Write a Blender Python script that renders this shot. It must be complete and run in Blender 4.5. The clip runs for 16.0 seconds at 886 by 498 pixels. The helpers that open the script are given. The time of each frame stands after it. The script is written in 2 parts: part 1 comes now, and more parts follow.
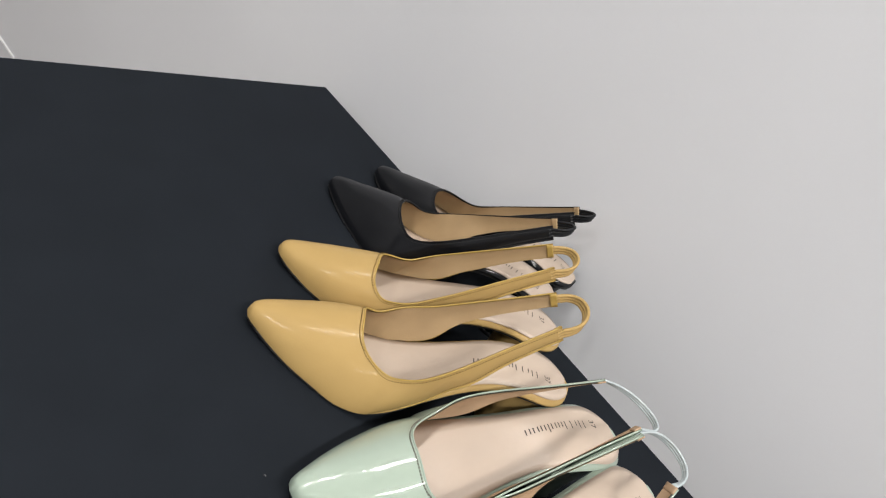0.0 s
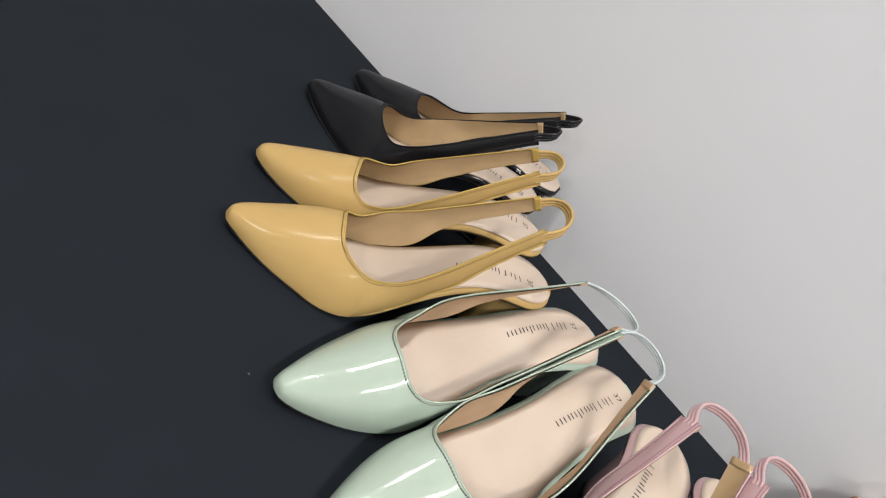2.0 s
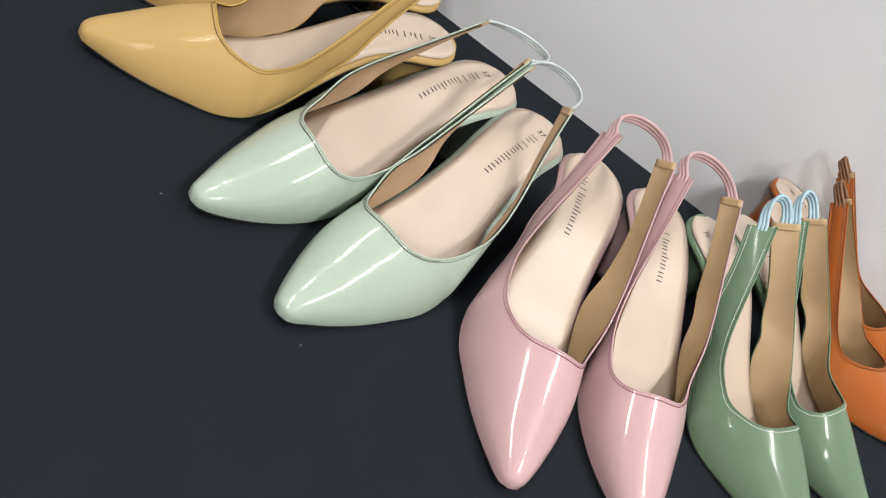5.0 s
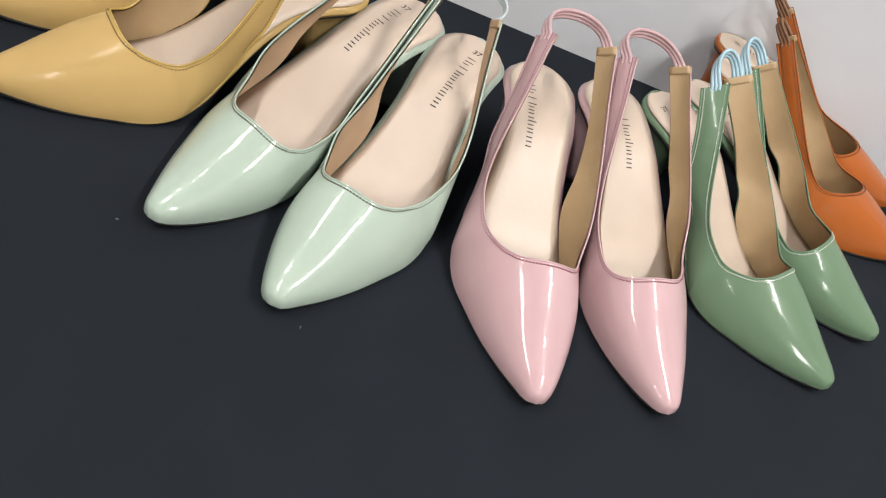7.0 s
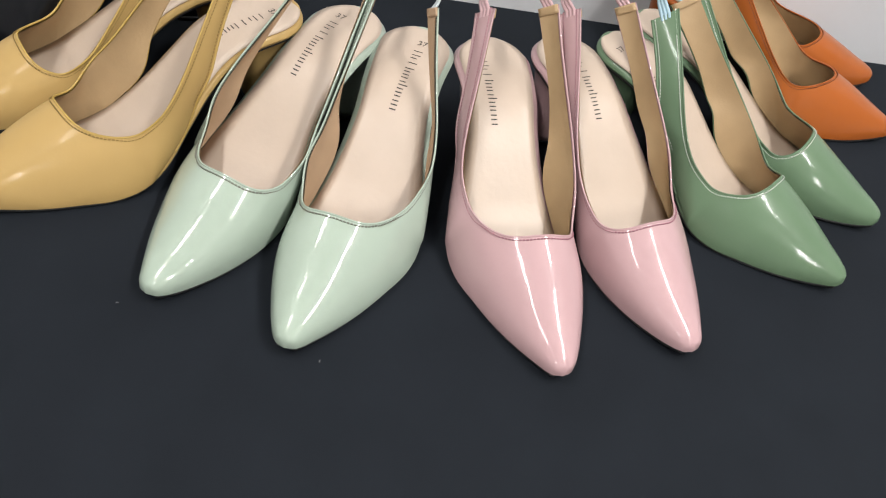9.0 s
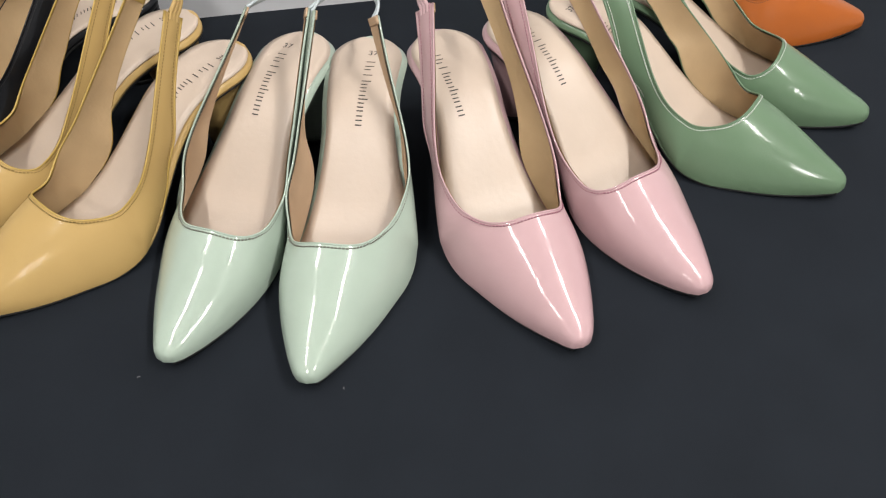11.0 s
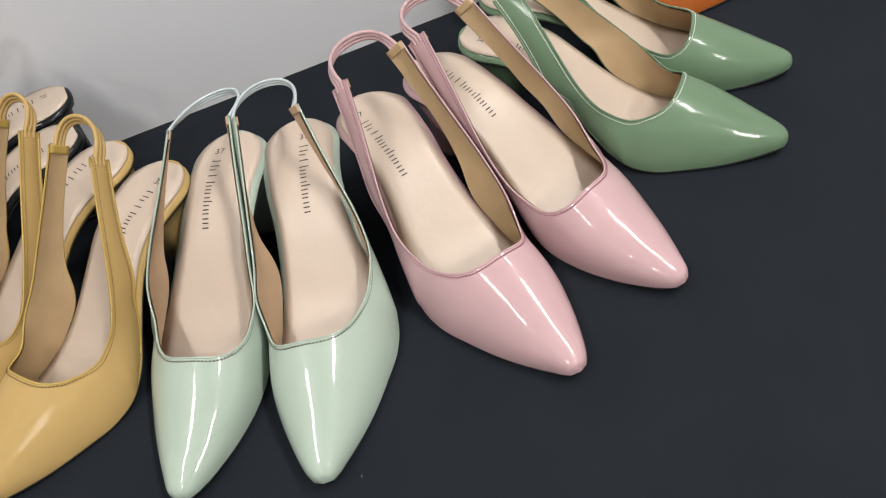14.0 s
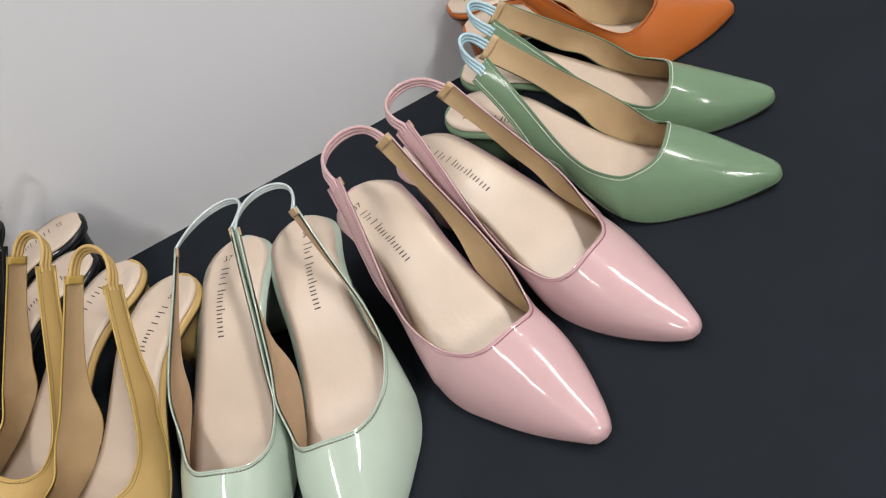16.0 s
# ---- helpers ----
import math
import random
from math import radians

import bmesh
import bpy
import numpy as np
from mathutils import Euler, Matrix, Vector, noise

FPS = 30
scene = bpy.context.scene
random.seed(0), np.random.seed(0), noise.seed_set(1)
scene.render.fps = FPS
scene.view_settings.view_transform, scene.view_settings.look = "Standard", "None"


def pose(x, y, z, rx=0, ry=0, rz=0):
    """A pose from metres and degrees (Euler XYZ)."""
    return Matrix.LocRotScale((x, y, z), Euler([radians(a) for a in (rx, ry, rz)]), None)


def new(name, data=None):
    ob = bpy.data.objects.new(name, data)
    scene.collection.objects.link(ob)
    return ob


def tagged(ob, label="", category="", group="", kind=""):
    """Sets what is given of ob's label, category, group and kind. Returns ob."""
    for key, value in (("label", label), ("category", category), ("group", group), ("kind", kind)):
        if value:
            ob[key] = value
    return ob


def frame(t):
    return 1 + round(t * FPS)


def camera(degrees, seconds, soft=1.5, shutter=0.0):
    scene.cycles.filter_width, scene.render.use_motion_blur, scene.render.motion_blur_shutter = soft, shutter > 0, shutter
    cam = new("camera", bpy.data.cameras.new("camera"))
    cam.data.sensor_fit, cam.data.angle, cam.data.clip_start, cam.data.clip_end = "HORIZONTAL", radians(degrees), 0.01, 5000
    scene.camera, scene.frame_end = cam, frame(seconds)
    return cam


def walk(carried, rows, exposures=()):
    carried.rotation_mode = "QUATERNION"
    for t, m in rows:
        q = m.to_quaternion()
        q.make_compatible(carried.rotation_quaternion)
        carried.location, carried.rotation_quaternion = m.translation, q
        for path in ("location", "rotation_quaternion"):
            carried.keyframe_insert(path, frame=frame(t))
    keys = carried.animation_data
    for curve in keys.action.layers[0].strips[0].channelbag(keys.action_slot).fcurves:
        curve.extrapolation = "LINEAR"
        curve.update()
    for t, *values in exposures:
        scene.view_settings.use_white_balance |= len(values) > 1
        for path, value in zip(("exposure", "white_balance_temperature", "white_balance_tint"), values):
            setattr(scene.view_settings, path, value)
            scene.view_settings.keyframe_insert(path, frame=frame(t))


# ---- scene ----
cam = camera(69.07, 16.0, 1.2)
PATH = [
    (0, pose(0.0086, -0.2592, 0.3428, 54.43, -32.28, 42.30)),
    (0.5, pose(0.0114, -0.2579, 0.3403, 52.33, -32.39, 41.84)),
    (1, pose(0.0140, -0.2566, 0.3367, 50.67, -32.39, 41.79)),
    (1.5, pose(0.0151, -0.2572, 0.3324, 49.39, -33.17, 41.68)),
    (2, pose(0.0160, -0.2544, 0.3314, 47.98, -33.12, 41.01)),
    (2.5, pose(0.0200, -0.2530, 0.3297, 46.36, -33.05, 40.73)),
    (3, pose(0.0271, -0.2543, 0.3260, 44.78, -32.93, 40.22)),
    (3.5, pose(0.0329, -0.2569, 0.3209, 43.77, -32.36, 38.57)),
    (4, pose(0.0432, -0.2538, 0.3223, 42.00, -30.60, 36.49)),
    (4.5, pose(0.0492, -0.2511, 0.3187, 41.09, -28.89, 31.72)),
    (5, pose(0.0480, -0.2483, 0.3160, 38.86, -27.08, 25.69)),
    (7.5, pose(0.0512, -0.2436, 0.3176, 39.25, -16.02, 8.87)),
    (8, pose(0.0511, -0.2415, 0.3249, 39.17, -13.50, 6.10)),
    (8.5, pose(0.0521, -0.2363, 0.3290, 39.05, -11.18, 3.32)),
    (9, pose(0.0521, -0.2299, 0.3327, 38.65, -9.02, 0.19)),
    (11.5, pose(0.0725, -0.2224, 0.3422, 37.84, 2.79, -11.30)),
    (12, pose(0.0772, -0.2187, 0.3462, 37.73, 4.51, -13.54)),
    (12.5, pose(0.0794, -0.2140, 0.3524, 37.05, 5.69, -16.21)),
    (13, pose(0.0830, -0.2120, 0.3516, 37.51, 7.04, -18.22)),
    (13.5, pose(0.0842, -0.2100, 0.3535, 37.98, 8.39, -20.24)),
    (14, pose(0.0879, -0.2066, 0.3592, 37.79, 9.76, -22.10)),
    (14.5, pose(0.0916, -0.2065, 0.3618, 38.43, 11.32, -23.67)),
    (15, pose(0.0964, -0.2035, 0.3680, 39.28, 12.86, -24.66)),
    (15.5, pose(0.1010, -0.2022, 0.3707, 39.94, 14.48, -25.66)),
    (16, pose(0.1059, -0.2027, 0.3715, 41.45, 16.11, -26.57)),
]
walk(cam, PATH, [(0.0, 0.0), (7.5, 0.05), (11.5, 0.0), (16.0, -0.12)])

# ---- world, light ----
world = bpy.data.worlds.new("room_air")
scene.world = world
world.use_nodes = True
world.node_tree.nodes["Background"].inputs[0].default_value = (0.9, 0.95, 1.0, 1)
world.node_tree.nodes["Background"].inputs[1].default_value = 0.05

TOP = 0.0          # table top
FLOOR = -0.75
CEIL = 1.75
WALL_Y = 0.3770    # face of the wall behind the table
END_X = -0.4951    # end of the table
# the last two, behind the camera, are unseen lamps added to fill the shadows
LAMPS = [(-0.65, -0.48, 0.60, 0.12, 11.0), (-0.65, 0.13, 0.28, 0.12, 5.3), (1.02, -0.48, 0.60, 0.12, 21.0), (1.02, 0.13, 0.28, 0.12, 9.5), (-0.65, -1.75, 0.60, 0.12, 17.0), (1.02, -1.75, 0.60, 0.12, 25.0)]


def lamp_light(x, y, length, width, watts):
    d = bpy.data.lights.new("tube_or_fill_light", "AREA")
    d.shape, d.size, d.size_y, d.energy, d.color = "RECTANGLE", width, length, watts, (1.0, 0.975, 0.95)
    ob = new("tube_or_fill_light", d)
    ob.matrix_world = pose(x, y, CEIL - 0.071)
    return ob


for lx, ly, ll, lw, watts in LAMPS:
    lamp_light(lx, ly, ll, lw, watts)

# ---- materials ----


def material(name, colour, rough=0.5, metal=0.0, coat=0.0, coat_rough=0.05, vary=0.08, scale=60.0, bump=0.0, bump_scale=300.0,
             spec=0.5, fine=0.0, fine_scale=2500.0, rough_vary=0.0, wave=0.0, wave_scale=40.0):
    m = bpy.data.materials.new(name)
    m.use_nodes = True
    nt = m.node_tree
    b = nt.nodes["Principled BSDF"]
    L = nt.links.new
    geo = nt.nodes.new("ShaderNodeTexCoord")
    n1 = nt.nodes.new("ShaderNodeTexNoise")
    n1.inputs["Scale"].default_value, n1.inputs["Detail"].default_value = scale, 5
    L(geo.outputs["Object"], n1.inputs["Vector"])
    ramp = nt.nodes.new("ShaderNodeValToRGB")
    lo = [max(0.0, c * (1 - vary)) for c in colour]
    hi = [min(1.0, c * (1 + vary)) for c in colour]
    ramp.color_ramp.elements[0].position, ramp.color_ramp.elements[1].position = 0.3, 0.7
    ramp.color_ramp.elements[0].color, ramp.color_ramp.elements[1].color = (*lo, 1), (*hi, 1)
    L(n1.outputs["Fac"], ramp.inputs[0])
    L(ramp.outputs[0], b.inputs["Base Color"])
    b.inputs["Roughness"].default_value, b.inputs["Metallic"].default_value = rough, metal
    b.inputs["Specular IOR Level"].default_value = spec
    b.inputs["Coat Weight"].default_value, b.inputs["Coat Roughness"].default_value = coat, coat_rough
    if rough_vary:
        mr = nt.nodes.new("ShaderNodeMapRange")
        mr.inputs["To Min"].default_value, mr.inputs["To Max"].default_value = rough - rough_vary, rough + rough_vary
        L(n1.outputs["Fac"], mr.inputs["Value"])
        L(mr.outputs[0], b.inputs["Roughness"])
    last = None
    for amount, sc, det in ((wave, wave_scale, 1), (bump, bump_scale, 3), (fine, fine_scale, 2)):
        if amount:
            n2 = nt.nodes.new("ShaderNodeTexNoise")
            n2.inputs["Scale"].default_value, n2.inputs["Detail"].default_value = sc, det
            L(geo.outputs["Object"], n2.inputs["Vector"])
            bp = nt.nodes.new("ShaderNodeBump")
            bp.inputs["Strength"].default_value, bp.inputs["Distance"].default_value = 1.0, amount
            L(n2.outputs["Fac"], bp.inputs["Height"])
            if last:
                L(last.outputs[0], bp.inputs["Normal"])
            last = bp
    if last:
        L(last.outputs[0], b.inputs["Normal"])
        if coat:
            L(last.outputs[0], b.inputs["Coat Normal"])
    return m


def patent(name, colour, coat=1.0, rough=0.32, coat_rough=0.018):
    return material(name, colour, rough=rough, coat=coat, coat_rough=coat_rough, spec=0.12, vary=0.03, scale=25, wave=0.00035, wave_scale=45, fine=0.000035, fine_scale=600)


M_WALL = material("matt_wall_paint", (0.625, 0.632, 0.652), rough=0.85, vary=0.015, scale=3, bump=0.00015, bump_scale=40, fine=0.00005, fine_scale=400)
M_FLOOR = material("grey_floor_tile", (0.36, 0.33, 0.30), rough=0.4, vary=0.08, scale=6, bump=0.0003)
M_CEIL = material("ceiling_paint", (0.75, 0.75, 0.74), rough=0.9, vary=0.02, scale=3)
M_TABLE = material("black_table_laminate", (0.0116, 0.0141, 0.0180), rough=0.75, vary=0.10, scale=18, bump=0.00006, bump_scale=1200, fine=0.00003, fine_scale=4000, rough_vary=0.06, spec=0.06)
M_STEEL = material("black_steel", (0.03, 0.03, 0.03), rough=0.4, metal=0.6)
M_WHITE = material("white_lamp_housing", (0.8, 0.8, 0.8), rough=0.4)
M_LINT = material("white_lint", (0.17, 0.17, 0.17), rough=0.9)
M_SOLE = material("black_rubber_sole", (0.012, 0.012, 0.012), rough=0.45, vary=0.2, bump=0.0001)
M_INSOLE = material("cream_insole_leather", (0.465, 0.375, 0.30), rough=0.5, vary=0.035, scale=30, bump=0.00012, bump_scale=260, fine=0.00003, fine_scale=1500, wave=0.0004, wave_scale=28, coat=0.2, coat_rough=0.26)
M_LINING = material("tan_lining_leather", (0.40, 0.275, 0.145), rough=0.55, vary=0.06, scale=40, bump=0.0001, bump_scale=500, wave=0.0003, wave_scale=40)
M_LINING_PINK = material("beige_lining_leather", (0.42, 0.285, 0.175), rough=0.55, vary=0.06, scale=40, bump=0.0001, bump_scale=500, wave=0.0003, wave_scale=40)
M_PRINT = material("dark_grey_print", (0.025, 0.022, 0.02), rough=0.6)

glow = bpy.data.materials.new("lamp_diffuser")
glow.use_nodes = True
gb = glow.node_tree.nodes["Principled BSDF"]
gb.inputs["Base Color"].default_value = (0.9, 0.9, 0.9, 1)
gb.inputs["Emission Color"].default_value = (1.0, 0.97, 0.92, 1)
gb.inputs["Emission Strength"].default_value = 6.0

# ---- mesh helpers ----


def mesh_object(name, bm, mat, parent=None, label="", smooth=True):
    me = bpy.data.meshes.new(name)
    bm.normal_update()
    bm.to_mesh(me)
    bm.free()
    if smooth:
        for p in me.polygons:
            p.use_smooth = True
    me.materials.append(mat)
    ob = new(name, me)
    if parent:
        ob.parent = parent
    if label:
        ob["label"] = label
    return ob


def part(name, bm, mat, parent, label="", smooth=True):
    return mesh_object(name, bm, mat, parent, label, smooth)


def box(bm, x0, x1, y0, y1, z0, z1, bevel=0.0, seg=2):
    r = bmesh.ops.create_cube(bm, size=1.0)
    vs = r["verts"]
    for v in vs:
        v.co = Vector(((x0 + x1) / 2 + v.co.x * (x1 - x0), (y0 + y1) / 2 + v.co.y * (y1 - y0), (z0 + z1) / 2 + v.co.z * (z1 - z0)))
    if bevel:
        es = list({e for v in vs for e in v.link_edges})
        bmesh.ops.bevel(bm, geom=es, offset=bevel, segments=seg, affect="EDGES", profile=0.5)
    return bm


def box_object(name, dims, mat, parent=None, bevel=0.0, label=""):
    bm = bmesh.new()
    box(bm, *dims, bevel)
    return mesh_object(name, bm, mat, parent, label, smooth=False)


def grid(bm, rows, closed=False):
    """Faces between rows of points; closed: each row is a ring."""
    vs = [[bm.verts.new(p) for p in row] for row in rows]
    for a, b in zip(vs, vs[1:]):
        n = len(a)
        for i in range(n if closed else n - 1):
            j = (i + 1) % n
            bm.faces.new((a[i], a[j], b[j], b[i]))
    return vs


def tube(bm, path, radius, sides=6, cap=True):
    rings = []
    pts = [Vector(p) for p in path]
    up = Vector((0, 0, 1))
    for i, p in enumerate(pts):
        t = (pts[min(i + 1, len(pts) - 1)] - pts[max(i - 1, 0)]).normalized()
        a = t.cross(up)
        if a.length < 1e-4:
            a = t.cross(Vector((0, 1, 0)))
        a.normalize()
        b = a.cross(t)
        rings.append([p + radius * (math.cos(k * 2 * math.pi / sides) * a + math.sin(k * 2 * math.pi / sides) * b) for k in range(sides)])
    vs = grid(bm, rings, closed=True)
    if cap:
        bm.faces.new(vs[0])
        bm.faces.new(vs[-1][::-1])


def smooth_curve(keys):
    """A smooth function through rows of (x, value...)."""
    k = np.array(keys, float)
    xs, ys = k[:, 0], k[:, 1:]
    d = np.gradient(ys, xs, axis=0)

    def at(x):
        x = min(max(x, xs[0]), xs[-1])
        i = min(max(int(np.searchsorted(xs, x)) - 1, 0), len(xs) - 2)
        h = xs[i + 1] - xs[i]
        t = (x - xs[i]) / h
        v = (2 * t**3 - 3 * t**2 + 1) * ys[i] + (t**3 - 2 * t**2 + t) * h * d[i] + (3 * t**2 - 2 * t**3) * ys[i + 1] + (t**3 - t**2) * h * d[i + 1]
        return v if len(v) > 1 else float(v[0])
    return at


# ---- the room ----
RX0, RX1, RY0 = -2.6, 2.8, -3.2
wall = box_object("wall_north", (RX0, RX1, WALL_Y, WALL_Y + 0.12, FLOOR, CEIL), M_WALL)
tagged(wall, "plain light grey painted wall behind the table", "wall", kind="structure")
for nm, dims in (("wall_south", (RX0, RX1, RY0 - 0.12, RY0, FLOOR, CEIL)), ("wall_west", (RX0 - 0.12, RX0, RY0, WALL_Y, FLOOR, CEIL)), ("wall_east", (RX1, RX1 + 0.12, RY0, WALL_Y, FLOOR, CEIL))):
    tagged(box_object(nm, dims, M_WALL), "plain light grey painted wall", "wall", kind="structure")
tagged(box_object("floor", (RX0, RX1, RY0, WALL_Y, FLOOR - 0.1, FLOOR), M_FLOOR), "grey floor of the room", "floor", kind="structure")
tagged(box_object("ceiling", (RX0, RX1, RY0, WALL_Y, CEIL, CEIL + 0.1), M_CEIL), "white painted ceiling", "ceiling", kind="structure")

# housings for all six, the two added rear fill lamps included
for lx, ly, ll, lw, watts in LAMPS:
    bm = bmesh.new()
    box(bm, lx - lw / 2 - 0.02, lx + lw / 2 + 0.02, ly - ll / 2 - 0.02, ly + ll / 2 + 0.02, CEIL - 0.06, CEIL, 0.006)
    lamp = tagged(mesh_object("ceiling_or_fill_lamp", bm, M_WHITE, smooth=False), "white linear ceiling lamp with a bright diffuser, the two rear ones added as fill", "lamp", "ceiling lamps")
    bm = bmesh.new()
    box(bm, lx - lw / 2, lx + lw / 2, ly - ll / 2, ly + ll / 2, CEIL - 0.068, CEIL - 0.0605, 0.002)
    part("diffuser", bm, glow, lamp, "glowing white diffuser", smooth=False)

bm = bmesh.new()
box(bm, -1.98, -1.262, WALL_Y - 0.004, WALL_Y - 0.0002, -0.5245, -0.5195, 0.001)
tagged(mesh_object("cable_duct", bm, M_WHITE, smooth=False), "thin white cable duct fixed low on the grey wall", "duct")

# ---- the table ----
TX1, TY0 = 1.45, -0.50
TY1 = 0.3522
bm = bmesh.new()
box(bm, END_X, TX1, TY0, TY1, -0.028, 0.0, 0.0012, 2)
table = tagged(mesh_object("table", bm, M_TABLE, smooth=False), "matt black table top standing against the grey wall", "table")
for tx in (END_X + 0.05, TX1 - 0.05):
    for ty in (TY0 + 0.05, TY1 - 0.05):
        bm = bmesh.new()
        box(bm, tx - 0.02, tx + 0.02, ty - 0.02, ty + 0.02, FLOOR, -0.0285, 0.002)
        part("leg", bm, M_STEEL, table, "black steel leg", smooth=False)

# two bits of lint on the table
for lx, ly, lr in ((-0.0847, -0.0242, 30), (0.0334, -0.0513, 100)):
    bm = bmesh.new()
    tube(bm, [(-0.0007, 0, 0.0003), (-0.0002, 0.0003, 0.0005), (0.0003, 0.0001, 0.0004), (0.0007, -0.0003, 0.0003)], 0.0003, 5)
    ob = tagged(mesh_object("lint", bm, M_LINT), "tiny white speck of lint on the black table", "lint", "lint specks")
    ob.matrix_world = pose(lx, ly, TOP, 0, 0, lr)

# ---- the shoes ----
# u runs back from the toe tip, y across, z up; all in metres.
MEDIAL = smooth_curve([(0, 0.0000), (0.0012, 0.0043), (0.004, 0.0080), (0.01, 0.0122), (0.022, 0.0184), (0.04, 0.0259), (0.06, 0.0316),
    (0.08, 0.0334), (0.095, 0.0326), (0.114, 0.0281), (0.1373, 0.0235), (0.1606, 0.0222), (0.1839, 0.0248), (0.217, 0.0282)])
LATERAL = smooth_curve([(0, 0.0000), (0.0012, 0.0046), (0.004, 0.0082), (0.01, 0.0123), (0.022, 0.0200), (0.04, 0.0301), (0.06, 0.0391),
    (0.08, 0.0465), (0.095, 0.0488), (0.114, 0.0470), (0.1373, 0.0387), (0.1606, 0.0315), (0.1839, 0.0282), (0.217, 0.0282)])
BOTTOM = smooth_curve([(0, 0.0065), (0.015, 0.0035), (0.035, 0.0012), (0.06, 0.0004), (0.085, 0.0004), (0.1, 0.0035), (0.1186, 0.0135),
    (0.1373, 0.0277), (0.1559, 0.0421), (0.1746, 0.0538), (0.1932, 0.0602), (0.2165, 0.0627), (0.2421, 0.0632)])
CROWN = smooth_curve([(0, 0.0100), (0.0012, 0.0144), (0.004, 0.0174), (0.01, 0.0204), (0.022, 0.0247), (0.04, 0.0321), (0.06, 0.0405),
    (0.08, 0.0480), (0.1, 0.0541), (0.11, 0.0566)])
HEEL_C, HEEL_R = 0.217, 0.0282


def half_width(u, k=0.0):
    """Half the sole's width on the inner (k > 0) or outer (k < 0) side of the foot."""
    if u <= HEEL_C:
        return MEDIAL(u) if k > 0 else LATERAL(u)
    q = min(1.0, (u - HEEL_C) / (HEEL_R + 0.0002))
    return HEEL_R * math.sqrt(max(0.0, 1 - q * q))


def arch(u, v):
    """The outside of the toe at u; v from -1 at the outer sole edge to 1 at the inner one."""
    a = abs(v) * math.pi / 2
    s, c = math.sin(a), max(0.0, math.cos(a))
    z0 = BOTTOM(u) + 0.003
    w = half_width(u, v)
    full = min(1.0, u / 0.05)
    if v > 0:
        y = w * s ** (0.92 + 0.012 * full) + 0.00177 * full * math.sin(2 * a)
        z = c ** (0.80 + 0.198 * full)
    else:
        y = -(w * s ** (0.92 + 0.090 * full) + 0.00094 * full * math.sin(2 * a))
        z = c ** (0.80 + 0.661 * full)
    return Vector((-u, y, z0 + (CROWN(u) - z0) * z))


def plate(bm, u0, u1, inset, low, high, n=48, m=8, dish=0.0):
    """A closed board that follows the sole, from u0 to u1, between two heights over the sole line."""
    us = [u0 + (u1 - u0) * (1 - (1 - i / n) ** 1.6) for i in range(n + 1)]
    top, bot = [], []
    for u in us:
        uu = min(u, HEEL_C + HEEL_R - 0.0004)
        row_t, row_b = [], []
        for j in range(m + 1):
            k = -1 + 2 * j / m
            w = max(0.0006, half_width(uu, k) - inset)
            edge = 1 - abs(k) ** 6
            row_t.append((-u, w * k, BOTTOM(u) + low + (high - low) * (0.45 + 0.55 * edge) - dish * (1 - k * k)))
            row_b.append((-u, w * k * 0.97, BOTTOM(u) + low))
        top.append(row_t)
        bot.append(row_b[::-1])
    rings = [t + b for t, b in zip(top, bot)]
    vs = grid(bm, rings, closed=True)
    bm.faces.new(vs[0])
    bm.faces.new(vs[-1][::-1])
    bmesh.ops.recalc_face_normals(bm, faces=bm.faces)


def mirror(bm, side):
    for v in bm.verts:
        v.co.y *= side
    if side < 0:
        bmesh.ops.reverse_faces(bm, faces=bm.faces)


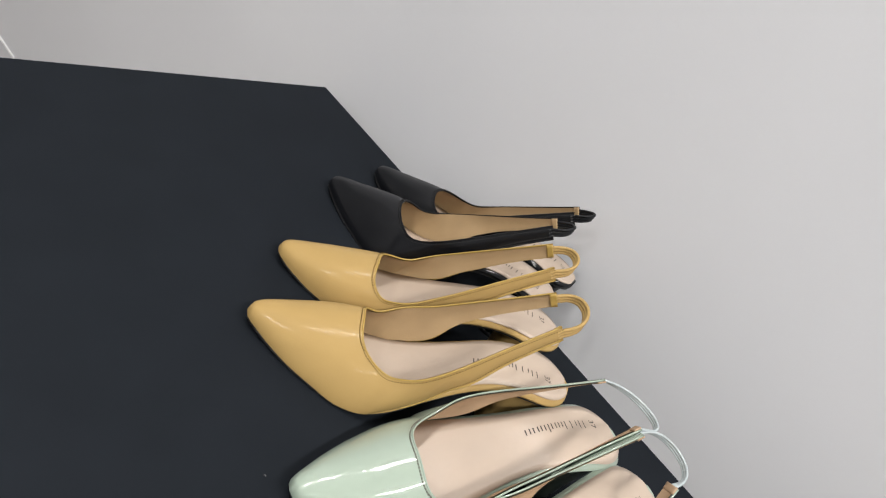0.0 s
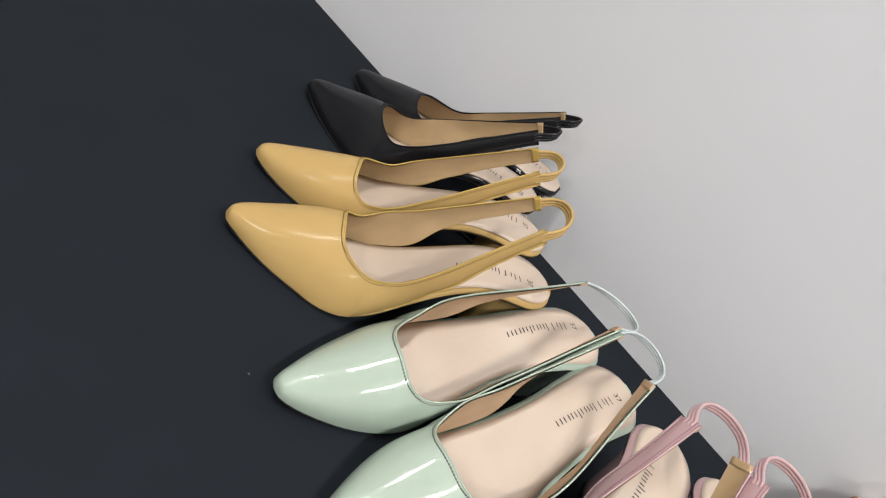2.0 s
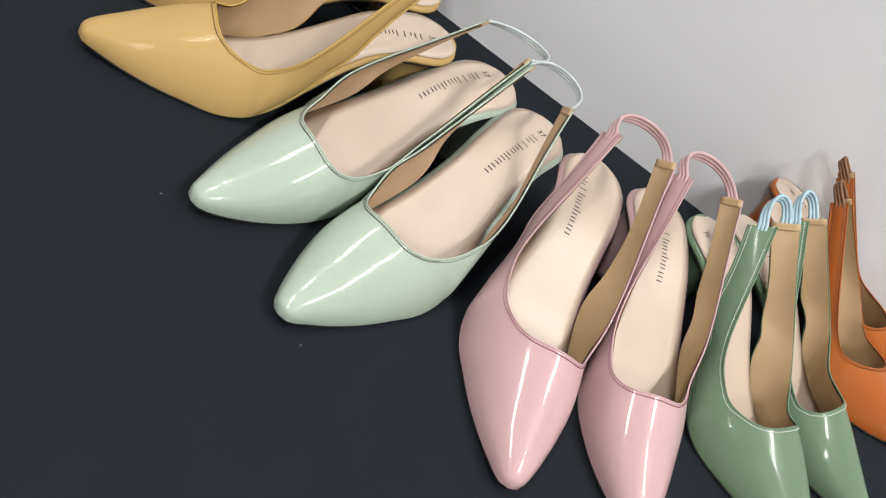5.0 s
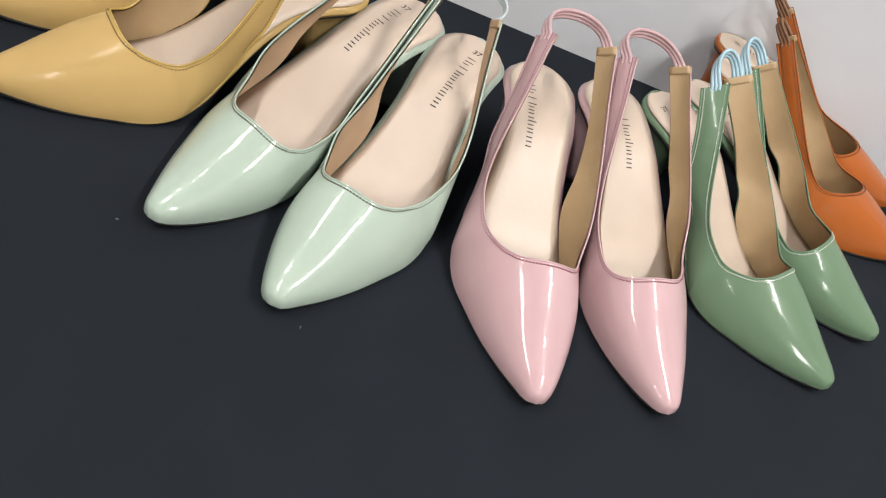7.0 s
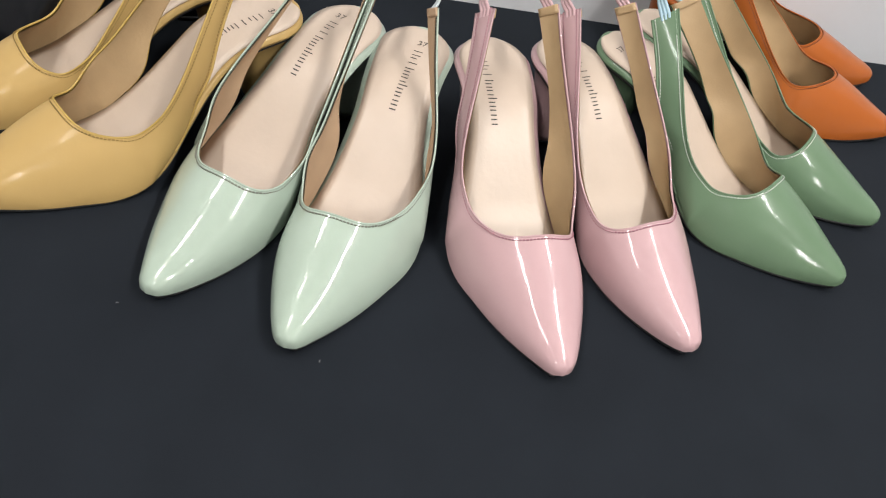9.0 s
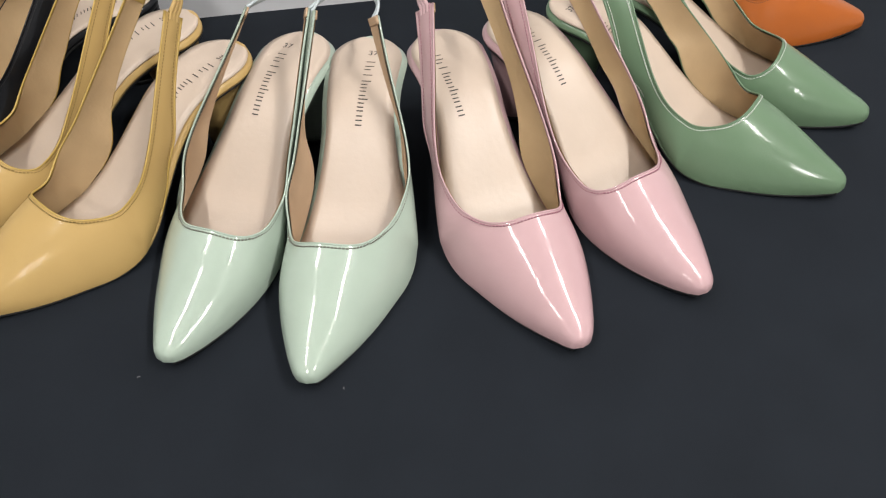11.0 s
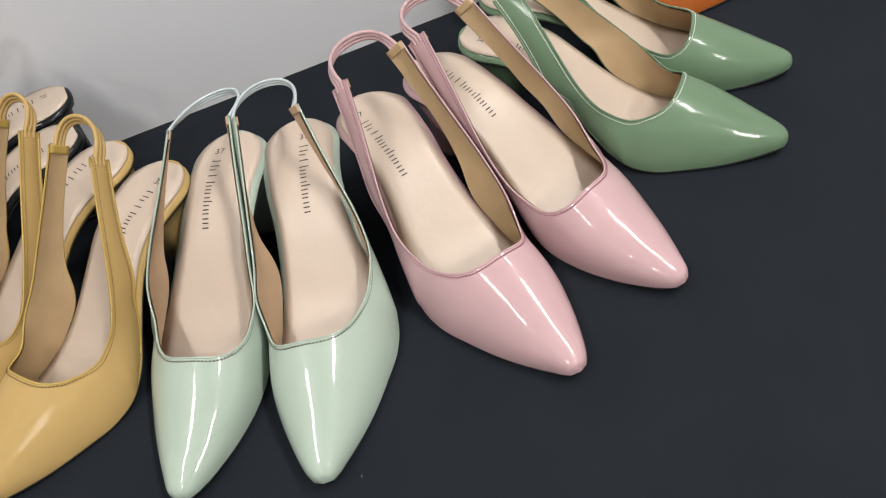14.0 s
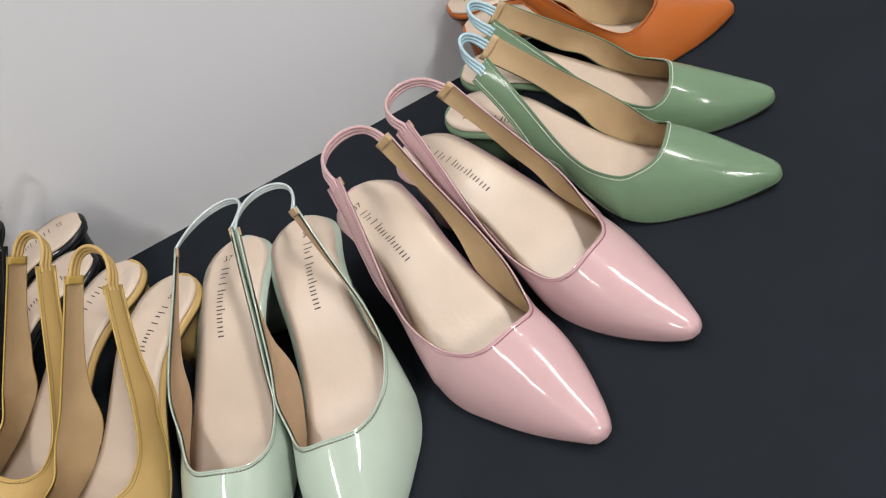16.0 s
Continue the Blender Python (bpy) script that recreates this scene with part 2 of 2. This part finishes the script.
def make_shoe(style, pos, yaw, side, ends_at, apex, tilt=0.0, label=""):
    """One shoe: side 1 or -1 mirrors it; ends_at: the two strap ends (u, y, z); apex: the back of the elastic loop."""
    root = new("slingback_shoe")
    tagged(root, label, "shoe", style["group"])
    x0, y0 = pos
    VL, VM = 0.50, 0.58
    throat, power = style["throat"], style["power"]
    corner_m, corner_l = 0.0900, 0.1020

    def u_end(v):
        if v > 0:
            return throat + (corner_m - throat) * min(1.0, v / VM) ** (power * 0.8)
        return throat + (corner_l - throat) * min(1.0, -v / VL) ** (power * 0.75)

    cols = 44
    vs = [-1 + 2 * i / cols for i in range(cols + 1)]
    # the columns meet the corners of the throat exactly
    lo_i = min(range(cols + 1), key=lambda i: abs(vs[i] + VL))
    hi_i = min(range(cols + 1), key=lambda i: abs(vs[i] - VM))
    vs[lo_i], vs[hi_i] = -VL, VM
    nrow = 34
    rows = []
    for r in range(nrow + 1):
        f = (r / nrow) ** 1.75
        rows.append([arch(f * u_end(v), v) for v in vs])

    # each side: from the last row of the toe back to the end of the strap
    wid = style["strap"]
    sides_rows = []
    tops, ends = [], []
    for sgn in (-1, 1):
        idx = list(range(0, lo_i + 1)) if sgn < 0 else list(range(cols, hi_i - 1, -1))
        first = [rows[-1][i] for i in idx]      # sole edge -> throat corner
        m = len(first)
        p0, p1 = first[0], first[-1]
        corner = -p0.x
        ue, ye, ze = ends_at[0 if sgn * side < 0 else 1]
        ye = ye * side * sgn

        def hw(u):
            return half_width(u, sgn)

        def mix(k, y):
            return y + (ye - y) * k
        yt = abs(p1.y)
        side_y = max(yt, 0.5 * yt + 0.5 * hw(0.12))
        rise = [(0.14, 0.095, 0.070, 0.5), (0.27, 0.19, 0.150, 0.9), (0.37, 0.27, 0.225, 1.0), (0.44, 0.34, 0.295, 0.95), (0.54, 0.45, 0.410, 0.82), (0.66, 0.59, 0.560, 0.60), (0.82, 0.80, 0.785, 0.28)]
        upp = smooth_curve([(0, corner, yt, p1.z)] + [(q, corner + (ue - corner) * g, mix(1 - o, side_y) if q > 0.4 else yt + (side_y - yt) * o, p1.z + (ze - p1.z) * h) for q, g, h, o in rise] + [(1.0, ue, ye, ze)])
        late = style["late"]
        bow = smooth_curve([(0, 0.0), (0.14, 0.0036), (0.27, 0.0060), (0.44, 0.0062 * late), (0.54, 0.0056 * late), (0.66, 0.0040 * late), (0.82, 0.0015 * late), (1.0, 0.0)])
        lean = 1.0 if sgn > 0 else 0.25
        back = []
        for q, w in ((0.66, wid + 0.0030), (0.82, wid + 0.0006), (1.0, wid)):
            e = upp(q)
            back.append((q, e[0] + 0.66 * w, e[1], e[2] - 0.75 * w))
        low = smooth_curve([(0, corner, abs(p0.y), p0.z), (0.14, 0.106, hw(0.106), BOTTOM(0.106) + 0.0040), (0.27, 0.1270, hw(0.127), BOTTOM(0.127) + 0.0048),
                            (0.37, 0.1405, hw(0.1405) + 0.0004, BOTTOM(0.1405) + 0.0064), (0.44, 0.1448, 0.5 * (hw(0.141) + upp(0.54)[1]) + 0.0010 * lean, 0.0500), (0.54, upp(0.54)[0] + 0.66 * (wid + 0.0072), upp(0.54)[1] + 0.0006, upp(0.54)[2] - 0.75 * (wid + 0.0072))] + back)
        strip = [first]
        ns = 40
        for q in range(1, ns + 1):
            s = q / ns
            a, b = low(s), upp(s)
            x = min(1.0, s / 0.55)
            fade = 1 - x * x * (3 - 2 * x)
            row = []
            for i in range(m):
                k = i / (m - 1)
                # the first row's own bulge fades out along the side
                base = Vector(first[0]).lerp(Vector(first[-1]), k)
                off = first[i] - base
                pu = a[0] + (b[0] - a[0]) * k
                py = a[1] + (b[1] - a[1]) * k + lean * bow(s) * (k if s < 0.5 else k + (1 - k) * min(1.0, (s - 0.5) / 0.2))
                pz = a[2] + (b[2] - a[2]) * k
                row.append(Vector((-pu, sgn * (py + 0.0012 * math.sin(math.pi * k)) + tilt * side * (k - 0.5) * s**1.6, pz)) + off * fade)
            strip.append(row)
        # even out the lower edge from the arch into the strap
        for _ in range(7):
            line = [row[0].copy() for row in strip]
            for q in range(8, ns - 2):
                d = (line[q - 1] + line[q + 1]) / 2 - line[q]
                m = len(strip[q])
                strip[q] = [p + d * 0.7 * (1 - i / (m - 1)) ** 2 for i, p in enumerate(strip[q])]
        sides_rows.append((sgn, strip))

    # round the corners of the throat: the edge is evened out and draws its neighbours along
    (_, s_out), (_, s_in) = sides_rows
    edge = [r[-1].copy() for r in s_out[::-1]] + [rows[-1][i].copy() for i in range(lo_i + 1, hi_i)] + [r[-1].copy() for r in s_in]
    even = [p.copy() for p in edge]
    for _ in range(style["rounding"]):
        even = [even[0]] + [(a + 2 * b + c) / 4 for a, b, c in zip(even, even[1:], even[2:])] + [even[-1]]
    shift = [b - a for a, b in zip(edge, even)]
    n_side = len(s_out)
    for q in range(1, n_side):
        for strip, d in ((s_out, shift[n_side - 1 - q]), (s_in, shift[len(shift) - n_side + q])):
            m = len(strip[q])
            strip[q] = [p + d * (i / (m - 1)) ** 2 for i, p in enumerate(strip[q])]
    moved = []
    for i in range(cols + 1):
        if i <= lo_i:
            moved.append(shift[n_side - 1] * (i / lo_i) ** 2)
        elif i < hi_i:
            moved.append(shift[n_side - 1 + i - lo_i])
        else:
            moved.append(shift[len(shift) - n_side] * ((cols - i) / (cols - hi_i)) ** 2)
    rows = [[p + moved[i] * (r / nrow) ** 6 for i, p in enumerate(row)] for r, row in enumerate(rows)]
    s_out[0] = [rows[-1][i] for i in range(0, lo_i + 1)]
    s_in[0] = [rows[-1][i] for i in range(cols, hi_i - 1, -1)]
    for _, strip in sides_rows:
        tops.append([r[-1] for r in strip])
        ends.append((strip[-1][0], strip[-1][-1]))

    def flip(p):
        return Vector((p[0], p[1] * side, p[2]))

    thick = 0.0016
    bm_out = bmesh.new()
    for patch in [rows] + [strip for _, strip in sides_rows]:
        grid(bm_out, [[flip(p) for p in r] for r in patch])
    bmesh.ops.remove_doubles(bm_out, verts=bm_out.verts, dist=0.00008)
    bmesh.ops.recalc_face_normals(bm_out, faces=bm_out.faces)
    inside = [v for v in bm_out.verts if not v.is_boundary]
    for _ in range(4):
        bmesh.ops.smooth_vert(bm_out, verts=inside, factor=0.5, use_axis_x=True, use_axis_y=True, use_axis_z=True)
    bm_out.normal_update()
    high = max(bm_out.faces, key=lambda q: q.calc_center_median().z if q.calc_center_median().x > -0.075 else -1)
    if high.normal.z < 0:
        bmesh.ops.reverse_faces(bm_out, faces=bm_out.faces)
        bm_out.normal_update()
    bm_in = bm_out.copy()
    shifts = [v.normal * thick for v in bm_in.verts]
    for v, d in zip(bm_in.verts, shifts):
        v.co -= d
    part("upper", bm_out, style["leather"], root)
    part("lining", bm_in, style["lining"], root, "tan leather lining")

    # bound edge: down one strap, across the throat, up the other
    throat_line = [rows[-1][i] for i in range(lo_i, hi_i + 1)]
    line = [flip(p) for p in tops[0][::-1] + throat_line[1:-1] + tops[1]]
    line = [p + Vector((0, 0, -0.0002)) for p in line]
    bm = bmesh.new()
    tube(bm, line, 0.00070, 6)
    part("binding", bm, style["edge"], root, style["edge_label"])
    for sgn, strip in sides_rows:
        low_line = [flip(r[0]) for r in strip[10:]]
        bm = bmesh.new()
        tube(bm, low_line, 0.0009, 6)
        part("binding", bm, style["edge"], root, style["edge_label"])
        # the strap's cut end
        e0, e1 = flip(strip[-1][0]), flip(strip[-1][-1])
        bm = bmesh.new()
        d = (flip(strip[-1][0]) - flip(strip[-2][0])).normalized()
        rr = []
        for q in range(5):
            k = q / 4
            rr.append([e0.lerp(e1, j / 5) - d * 0.0055 * (1 - k) for j in range(6)])
        P = np.array([[tuple(p) for p in r] for r in rr])
        n = np.cross(np.array(d), np.array((e1 - e0).normalized()))
        n = n if n[1] * sgn * side < 0 else -n
        outer = [[Vector(p + n * 0.0019) for p in r] for r in P]
        inner = [[Vector(p + n * 0.0006) for p in r] for r in P]
        rings = [o + i[::-1] for o, i in zip(outer, inner)]
        vv = grid(bm, rings, closed=True)
        bm.faces.new(vv[0])
        bm.faces.new(vv[-1][::-1])
        bmesh.ops.recalc_face_normals(bm, faces=bm.faces)
        folded = style["end"] is not style["leather"]
        part("strap_end", bm, style["end"] if folded else style["lining"], root, "" if folded else "folded tan strap end")

    # stitches beside the edges
    top_rows = [[st_row[-1].lerp(st_row[0], 0.0024 / max(0.004, (st_row[-1] - st_row[0]).length)) for st_row in strip] for _, strip in sides_rows]
    low_rows = [[st_row[0].lerp(st_row[-1], 0.0024 / max(0.004, (st_row[-1] - st_row[0]).length)) for st_row in strip[17:]] for _, strip in sides_rows]
    mid_line = []
    for i in range(lo_i, hi_i + 1):
        a, b = rows[-1][i], rows[-2][i]
        mid_line.append(a.lerp(b, min(1.0, 0.0024 / (b - a).length)))
    for line_pts in (top_rows[0][::-1] + mid_line[1:-1] + top_rows[1], low_rows[0], low_rows[1]):
        bm = bmesh.new()
        whole = [flip(p) for p in line_pts]
        pitch, acc = 0.0022, 0.0
        for a, b in zip(whole, whole[1:]):
            seg = (b - a).length
            if seg < 1e-6:
                continue
            while acc < seg:
                c = a.lerp(b, acc / seg)
                t = (b - a).normalized()
                outw = Vector((0, math.copysign(1, c.y), 0.25)) if abs(c.y) > 0.024 or c.x < -0.11 else Vector((0, 0, 1))
                outw = (outw - t * outw.dot(t)).normalized()
                w = t.cross(outw).normalized()
                o = c + outw * 0.0003
                f8 = [bm.verts.new(o + t * (0.00075 * i) + w * (0.00026 * j) + outw * (0.00055 * k)) for i in (-1, 1) for j in (-1, 1) for k in (-1, 1)]
                for q in ((0, 1, 3, 2), (4, 6, 7, 5), (0, 4, 5, 1), (2, 3, 7, 6), (1, 5, 7, 3), (0, 2, 6, 4)):
                    bm.faces.new([f8[i] for i in q])
                acc += pitch
            acc -= seg
        part("stitching", bm, style["thread"], root, style["thread_label"], smooth=False)

    # elastic loop round the back of the heel
    cords = style["cords"]
    for q in range(cords):
        off = (q - (cords - 1) / 2) * 1.85 * style["cord_r"]
        a = flip((ends[0][0] + ends[0][1]) / 2 + (ends[0][1] - ends[0][0]).normalized() * off)
        b = flip((ends[1][0] + ends[1][1]) / 2 + (ends[1][1] - ends[1][0]).normalized() * off)
        da = (flip(sides_rows[0][1][-1][0]) - flip(sides_rows[0][1][-3][0])).normalized()
        db = (flip(sides_rows[1][1][-1][0]) - flip(sides_rows[1][1][-3][0])).normalized()
        back = Vector((-apex[0], apex[1], apex[2] - wid * 0.4 + off))
        pts = []
        n = 30
        half = (b - a) / 2
        centre = (a + b) / 2
        reach = back - centre
        for i in range(n + 1):
            th = math.pi * i / n
            p = centre - half * math.cos(th) + reach * math.sin(th) ** 0.7
            pts.append(p)
        bm = bmesh.new()
        tube(bm, [a - da * 0.004] + pts + [b - db * 0.004], style["cord_r"], 7)
        part("elastic_cord", bm, style["elastic"], root, style["elastic_label"])

    # sole, footbed, insole
    bm = bmesh.new()
    plate(bm, 0.0022, 0.2435, 0.0006, -0.0004, 0.0034)
    mirror(bm, side)
    part("outsole", bm, M_SOLE, root, "thin black rubber sole")
    bm = bmesh.new()
    plate(bm, 0.070, 0.2449, 0.0, 0.0014, 0.0072)
    mirror(bm, side)
    part("footbed", bm, style["leather"], root)
    bm = bmesh.new()
    plate(bm, 0.030, 0.2424, 0.0036, 0.0060, 0.0084, dish=0.0011)
    mirror(bm, side)
    part("insole", bm, M_INSOLE, root, "cream leather insole with a small dark print")

    # heel block
    bm = bmesh.new()
    rings = []
    for q in range(13):
        k = q / 12
        zz = 0.0045 + k * 0.0607
        flare = k**1.7
        hw = 0.0150 + 0.0095 * flare
        front = 0.2000 - 0.010 * flare
        rear = 0.2310 + 0.0095 * flare
        cu, hl = (front + rear) / 2, (rear - front) / 2
        ring = []
        for j in range(28):
            th = 2 * math.pi * j / 28
            cx, sy = math.cos(th), math.sin(th)
            ex = 0.9 if cx > 0 else 0.45
            ring.append(Vector((-(cu + hl * math.copysign(abs(cx) ** ex, cx)), hw * math.copysign(abs(sy) ** 0.8, sy), min(zz, BOTTOM(cu + hl * cx) + 0.002))))
        rings.append(ring)
    vv = grid(bm, rings, closed=True)
    bm.faces.new(vv[0])
    bm.faces.new(vv[-1][::-1])
    bmesh.ops.recalc_face_normals(bm, faces=bm.faces)
    heel = part("heel", bm, style["leather"], root, "covered block heel")
    bm = bmesh.new()
    tip = [[Vector((p.x, p.y, z)) for p in rings[0]] for z in (0.0, 0.0046)]
    vv = grid(bm, tip, closed=True)
    bm.faces.new(vv[0])
    bm.faces.new(vv[-1][::-1])
    bmesh.ops.recalc_face_normals(bm, faces=bm.faces)
    part("heel_tip", bm, M_SOLE, heel, "black rubber heel tip")

    # print on the insole: plain strokes for a mark that is not lettered
    bm = bmesh.new()
    u, mid = 0.2150, (-0.0085 if side > 0 else 0.0036)
    for high, gap in ((1, 2.6), (1, 2.0), (0, 3.0), (1, 3.2), (1, 1.6), (0, 1.6), (0, 1.5), (0, 1.9), (0, 1.5), (1, 1.6), (0, 1.6), (0, 1.4), (0, 1.8), (0, 1.5), (0, 1.6), (0, 1.6)):
        y_lo, y_hi = (mid - 0.0032, mid + 0.0032) if high else (mid - 0.0032, mid + 0.0012)
        f = []
        for pu, py in ((u, y_lo), (u - 0.00075, y_lo), (u - 0.00075, y_hi), (u, y_hi)):
            kk = py / (half_width(pu, py) - 0.0036)
            f.append(bm.verts.new((-pu, py, BOTTOM(pu) + 0.0084 - 0.0011 * (1 - kk * kk) + 0.00025)))
        bm.faces.new(f)
        u -= gap * 1.74 / 1000
    part("insole_print", bm, M_PRINT, root, "row of small dark print strokes", smooth=False)
    # the size number, across the heel end of the print
    cu = bpy.data.curves.new("size_number", "FONT")
    cu.body, cu.size, cu.align_x, cu.align_y = "37", 0.0072, "CENTER", "CENTER"
    tmp = bpy.data.objects.new("size_number", cu)
    me = bpy.data.meshes.new_from_object(tmp)
    bpy.data.objects.remove(tmp)
    for v in me.vertices:
        x, y = v.co.x, v.co.y
        px, py = -0.2240 - y, x + mid
        v.co = (px, py, BOTTOM(-px) + 0.0084 - 0.0011 + 0.0003)
    me.materials.append(M_PRINT)
    num = new("size_number", me)
    num.parent = root
    num["label"] = "printed size number 37"
    root.matrix_world = pose(x0, y0, TOP, 0, 0, yaw)
    return root


def style(group, leather, edge, edge_label, thread, thread_label, elastic, elastic_label, lining=None, end=None, throat=0.076, power=5, strap=0.0122, cords=3, cord_r=0.0014, rounding=9, late=1.0):
    return dict(group=group, leather=leather, edge=edge, edge_label=edge_label, thread=thread, thread_label=thread_label, elastic=elastic, elastic_label=elastic_label,
                lining=lining or M_LINING, end=end or leather, throat=throat, power=power, strap=strap, cords=cords, cord_r=cord_r, rounding=rounding, late=late)


def thread(name, colour):
    return material(name, colour, rough=0.7)


P_BLACK = patent("black_leather", (0.004, 0.0045, 0.006), coat=0.4, rough=0.5)
P_YELLOW = patent("mustard_patent", (0.41, 0.275, 0.105), coat=0.12, rough=0.46, coat_rough=0.12)
P_MINT = patent("mint_patent", (0.34, 0.41, 0.34), coat=0.85)
P_PINK = patent("pink_patent", (0.455, 0.298, 0.306), coat=0.65)
P_GREEN = patent("sage_green_patent", (0.115, 0.18, 0.108), coat=0.3, coat_rough=0.09)
P_ORANGE = patent("orange_brown_patent", (0.32, 0.085, 0.016), coat=0.4)
E_GOLD = material("mustard_edge", (0.42, 0.28, 0.07), rough=0.35)
E_SILVER = material("silver_grey_elastic", (0.42, 0.47, 0.48), rough=0.35)
E_BLUE = material("pale_blue_elastic", (0.30, 0.43, 0.49), rough=0.5)
E_BROWN = material("brown_elastic", (0.16, 0.07, 0.03), rough=0.55)
T_DARK = thread("dark_thread", (0.15, 0.15, 0.12))
T_PINK = thread("mauve_thread", (0.30, 0.14, 0.17))
T_WHITE = thread("white_thread", (0.55, 0.58, 0.52))
T_BLACK = thread("black_thread", (0.008, 0.008, 0.008))
T_BROWN = thread("brown_thread", (0.15, 0.04, 0.01))
T_GOLD = thread("olive_thread", (0.20, 0.13, 0.03))

S_BLACK = style("black shoes", P_BLACK, P_BLACK, "black edge binding", T_BLACK, "black stitching", P_BLACK, "black elastic cord", throat=0.071, power=2.3, rounding=30)
S_YELLOW = style("mustard shoes", P_YELLOW, E_GOLD, "golden edge binding", T_GOLD, "olive stitching", P_YELLOW, "mustard elastic cord", end=E_GOLD, late=0.4)
S_MINT = style("mint shoes", P_MINT, P_MINT, "mint edge binding", T_DARK, "dark stitching", E_SILVER, "silver grey elastic cord", lining=M_LINING_PINK, throat=0.073, strap=0.0086, cord_r=0.0010, late=0.5)
S_PINK = style("pink shoes", P_PINK, P_PINK, "pink edge binding", T_PINK, "mauve stitching", P_PINK, "pink elastic cord")
S_GREEN = style("green shoes", P_GREEN, P_GREEN, "green edge binding", T_WHITE, "white stitching", E_BLUE, "pale blue elastic cord", strap=0.0145, throat=0.078)
S_ORANGE = style("orange shoes", P_ORANGE, P_ORANGE, "orange edge binding", T_BROWN, "brown stitching", E_BROWN, "brown elastic cord", throat=0.068, power=2.2, rounding=30)

SHOES = [
    (S_BLACK, (-0.3315, 0.2970), -170.0, 1, (0.197, -0.012, 0.129), (0.198, 0.006, 0.128), (0.214, -0.003, 0.138), 0.0, "black leather slingback shoe beside its mate on the table"),
    (S_BLACK, (-0.3198, 0.2150), -164.5, -1, (0.198, -0.013, 0.129), (0.199, 0.006, 0.128), (0.215, -0.004, 0.138), 0.0, "black leather slingback shoe beside the mustard pair"),
    (S_YELLOW, (-0.2478, 0.0962), -143.7, 1, (0.193, -0.0273, 0.129), (0.194, 0.0050, 0.127), (0.213, -0.014, 0.138), 0.0, "mustard yellow patent slingback shoe beside the black pair"),
    (S_YELLOW, (-0.1966, 0.0312), -138.1, -1, (0.195, -0.026, 0.126), (0.1940, 0.0122, 0.1252), (0.216, -0.012, 0.136), 0.0, "mustard yellow patent slingback shoe beside the mint pair"),
    (S_MINT, (-0.0675, -0.0224), -114.8, 1, (0.1951, -0.0161, 0.1176), (0.2013, 0.0241, 0.1189), (0.243, 0.006, 0.110), 0.005, "pale mint patent slingback shoe beside the mustard pair"),
    (S_MINT, (0.0134, -0.0498), -105.8, -1, (0.197, -0.027, 0.119), (0.2086, 0.0100, 0.1102), (0.243, -0.008, 0.110), 0.007, "pale mint patent slingback shoe beside the pink pair"),
    (S_PINK, (0.1735, -0.0536), -78.1, 1, (0.1967, -0.0206, 0.1225), (0.2081, 0.0267, 0.1197), (0.242, 0.006, 0.120), 0.008, "pink patent slingback shoe beside the mint pair"),
    (S_PINK, (0.2596, -0.0296), -70.3, -1, (0.2096, -0.0154, 0.1151), (0.2121, 0.0297, 0.1156), (0.246, 0.009, 0.118), 0.008, "pink patent slingback shoe beside the green pair"),
    (S_GREEN, (0.3897, 0.0376), -46.3, 1, (0.2039, 0.0043, 0.1103), (0.2030, 0.0235, 0.117), (0.224, 0.017, 0.126), 0.013, "sage green patent slingback shoe with white stitching beside the pink pair"),
    (S_GREEN, (0.4475, 0.1035), -37.9, -1, (0.206, -0.005, 0.112), (0.204, 0.015, 0.116), (0.226, 0.008, 0.126), 0.011, "sage green patent slingback shoe with white stitching beside the orange pair"),
    (S_ORANGE, (0.5150, 0.2222), -20.9, 1, (0.205, -0.008, 0.120), (0.205, 0.006, 0.120), (0.222, 0.0, 0.128), 0.0, "orange brown patent slingback shoe beside the green pair"),
    (S_ORANGE, (0.5330, 0.3068), -12.0, -1, (0.205, -0.008, 0.120), (0.205, 0.006, 0.120), (0.222, 0.0, 0.128), 0.0, "orange brown patent slingback shoe beside its mate"),
]
for st, pos, yaw, side, end_l, end_r, apex, tilt, text in SHOES:
    make_shoe(st, pos, yaw, side, (end_l, end_r), apex, tilt, label=text)
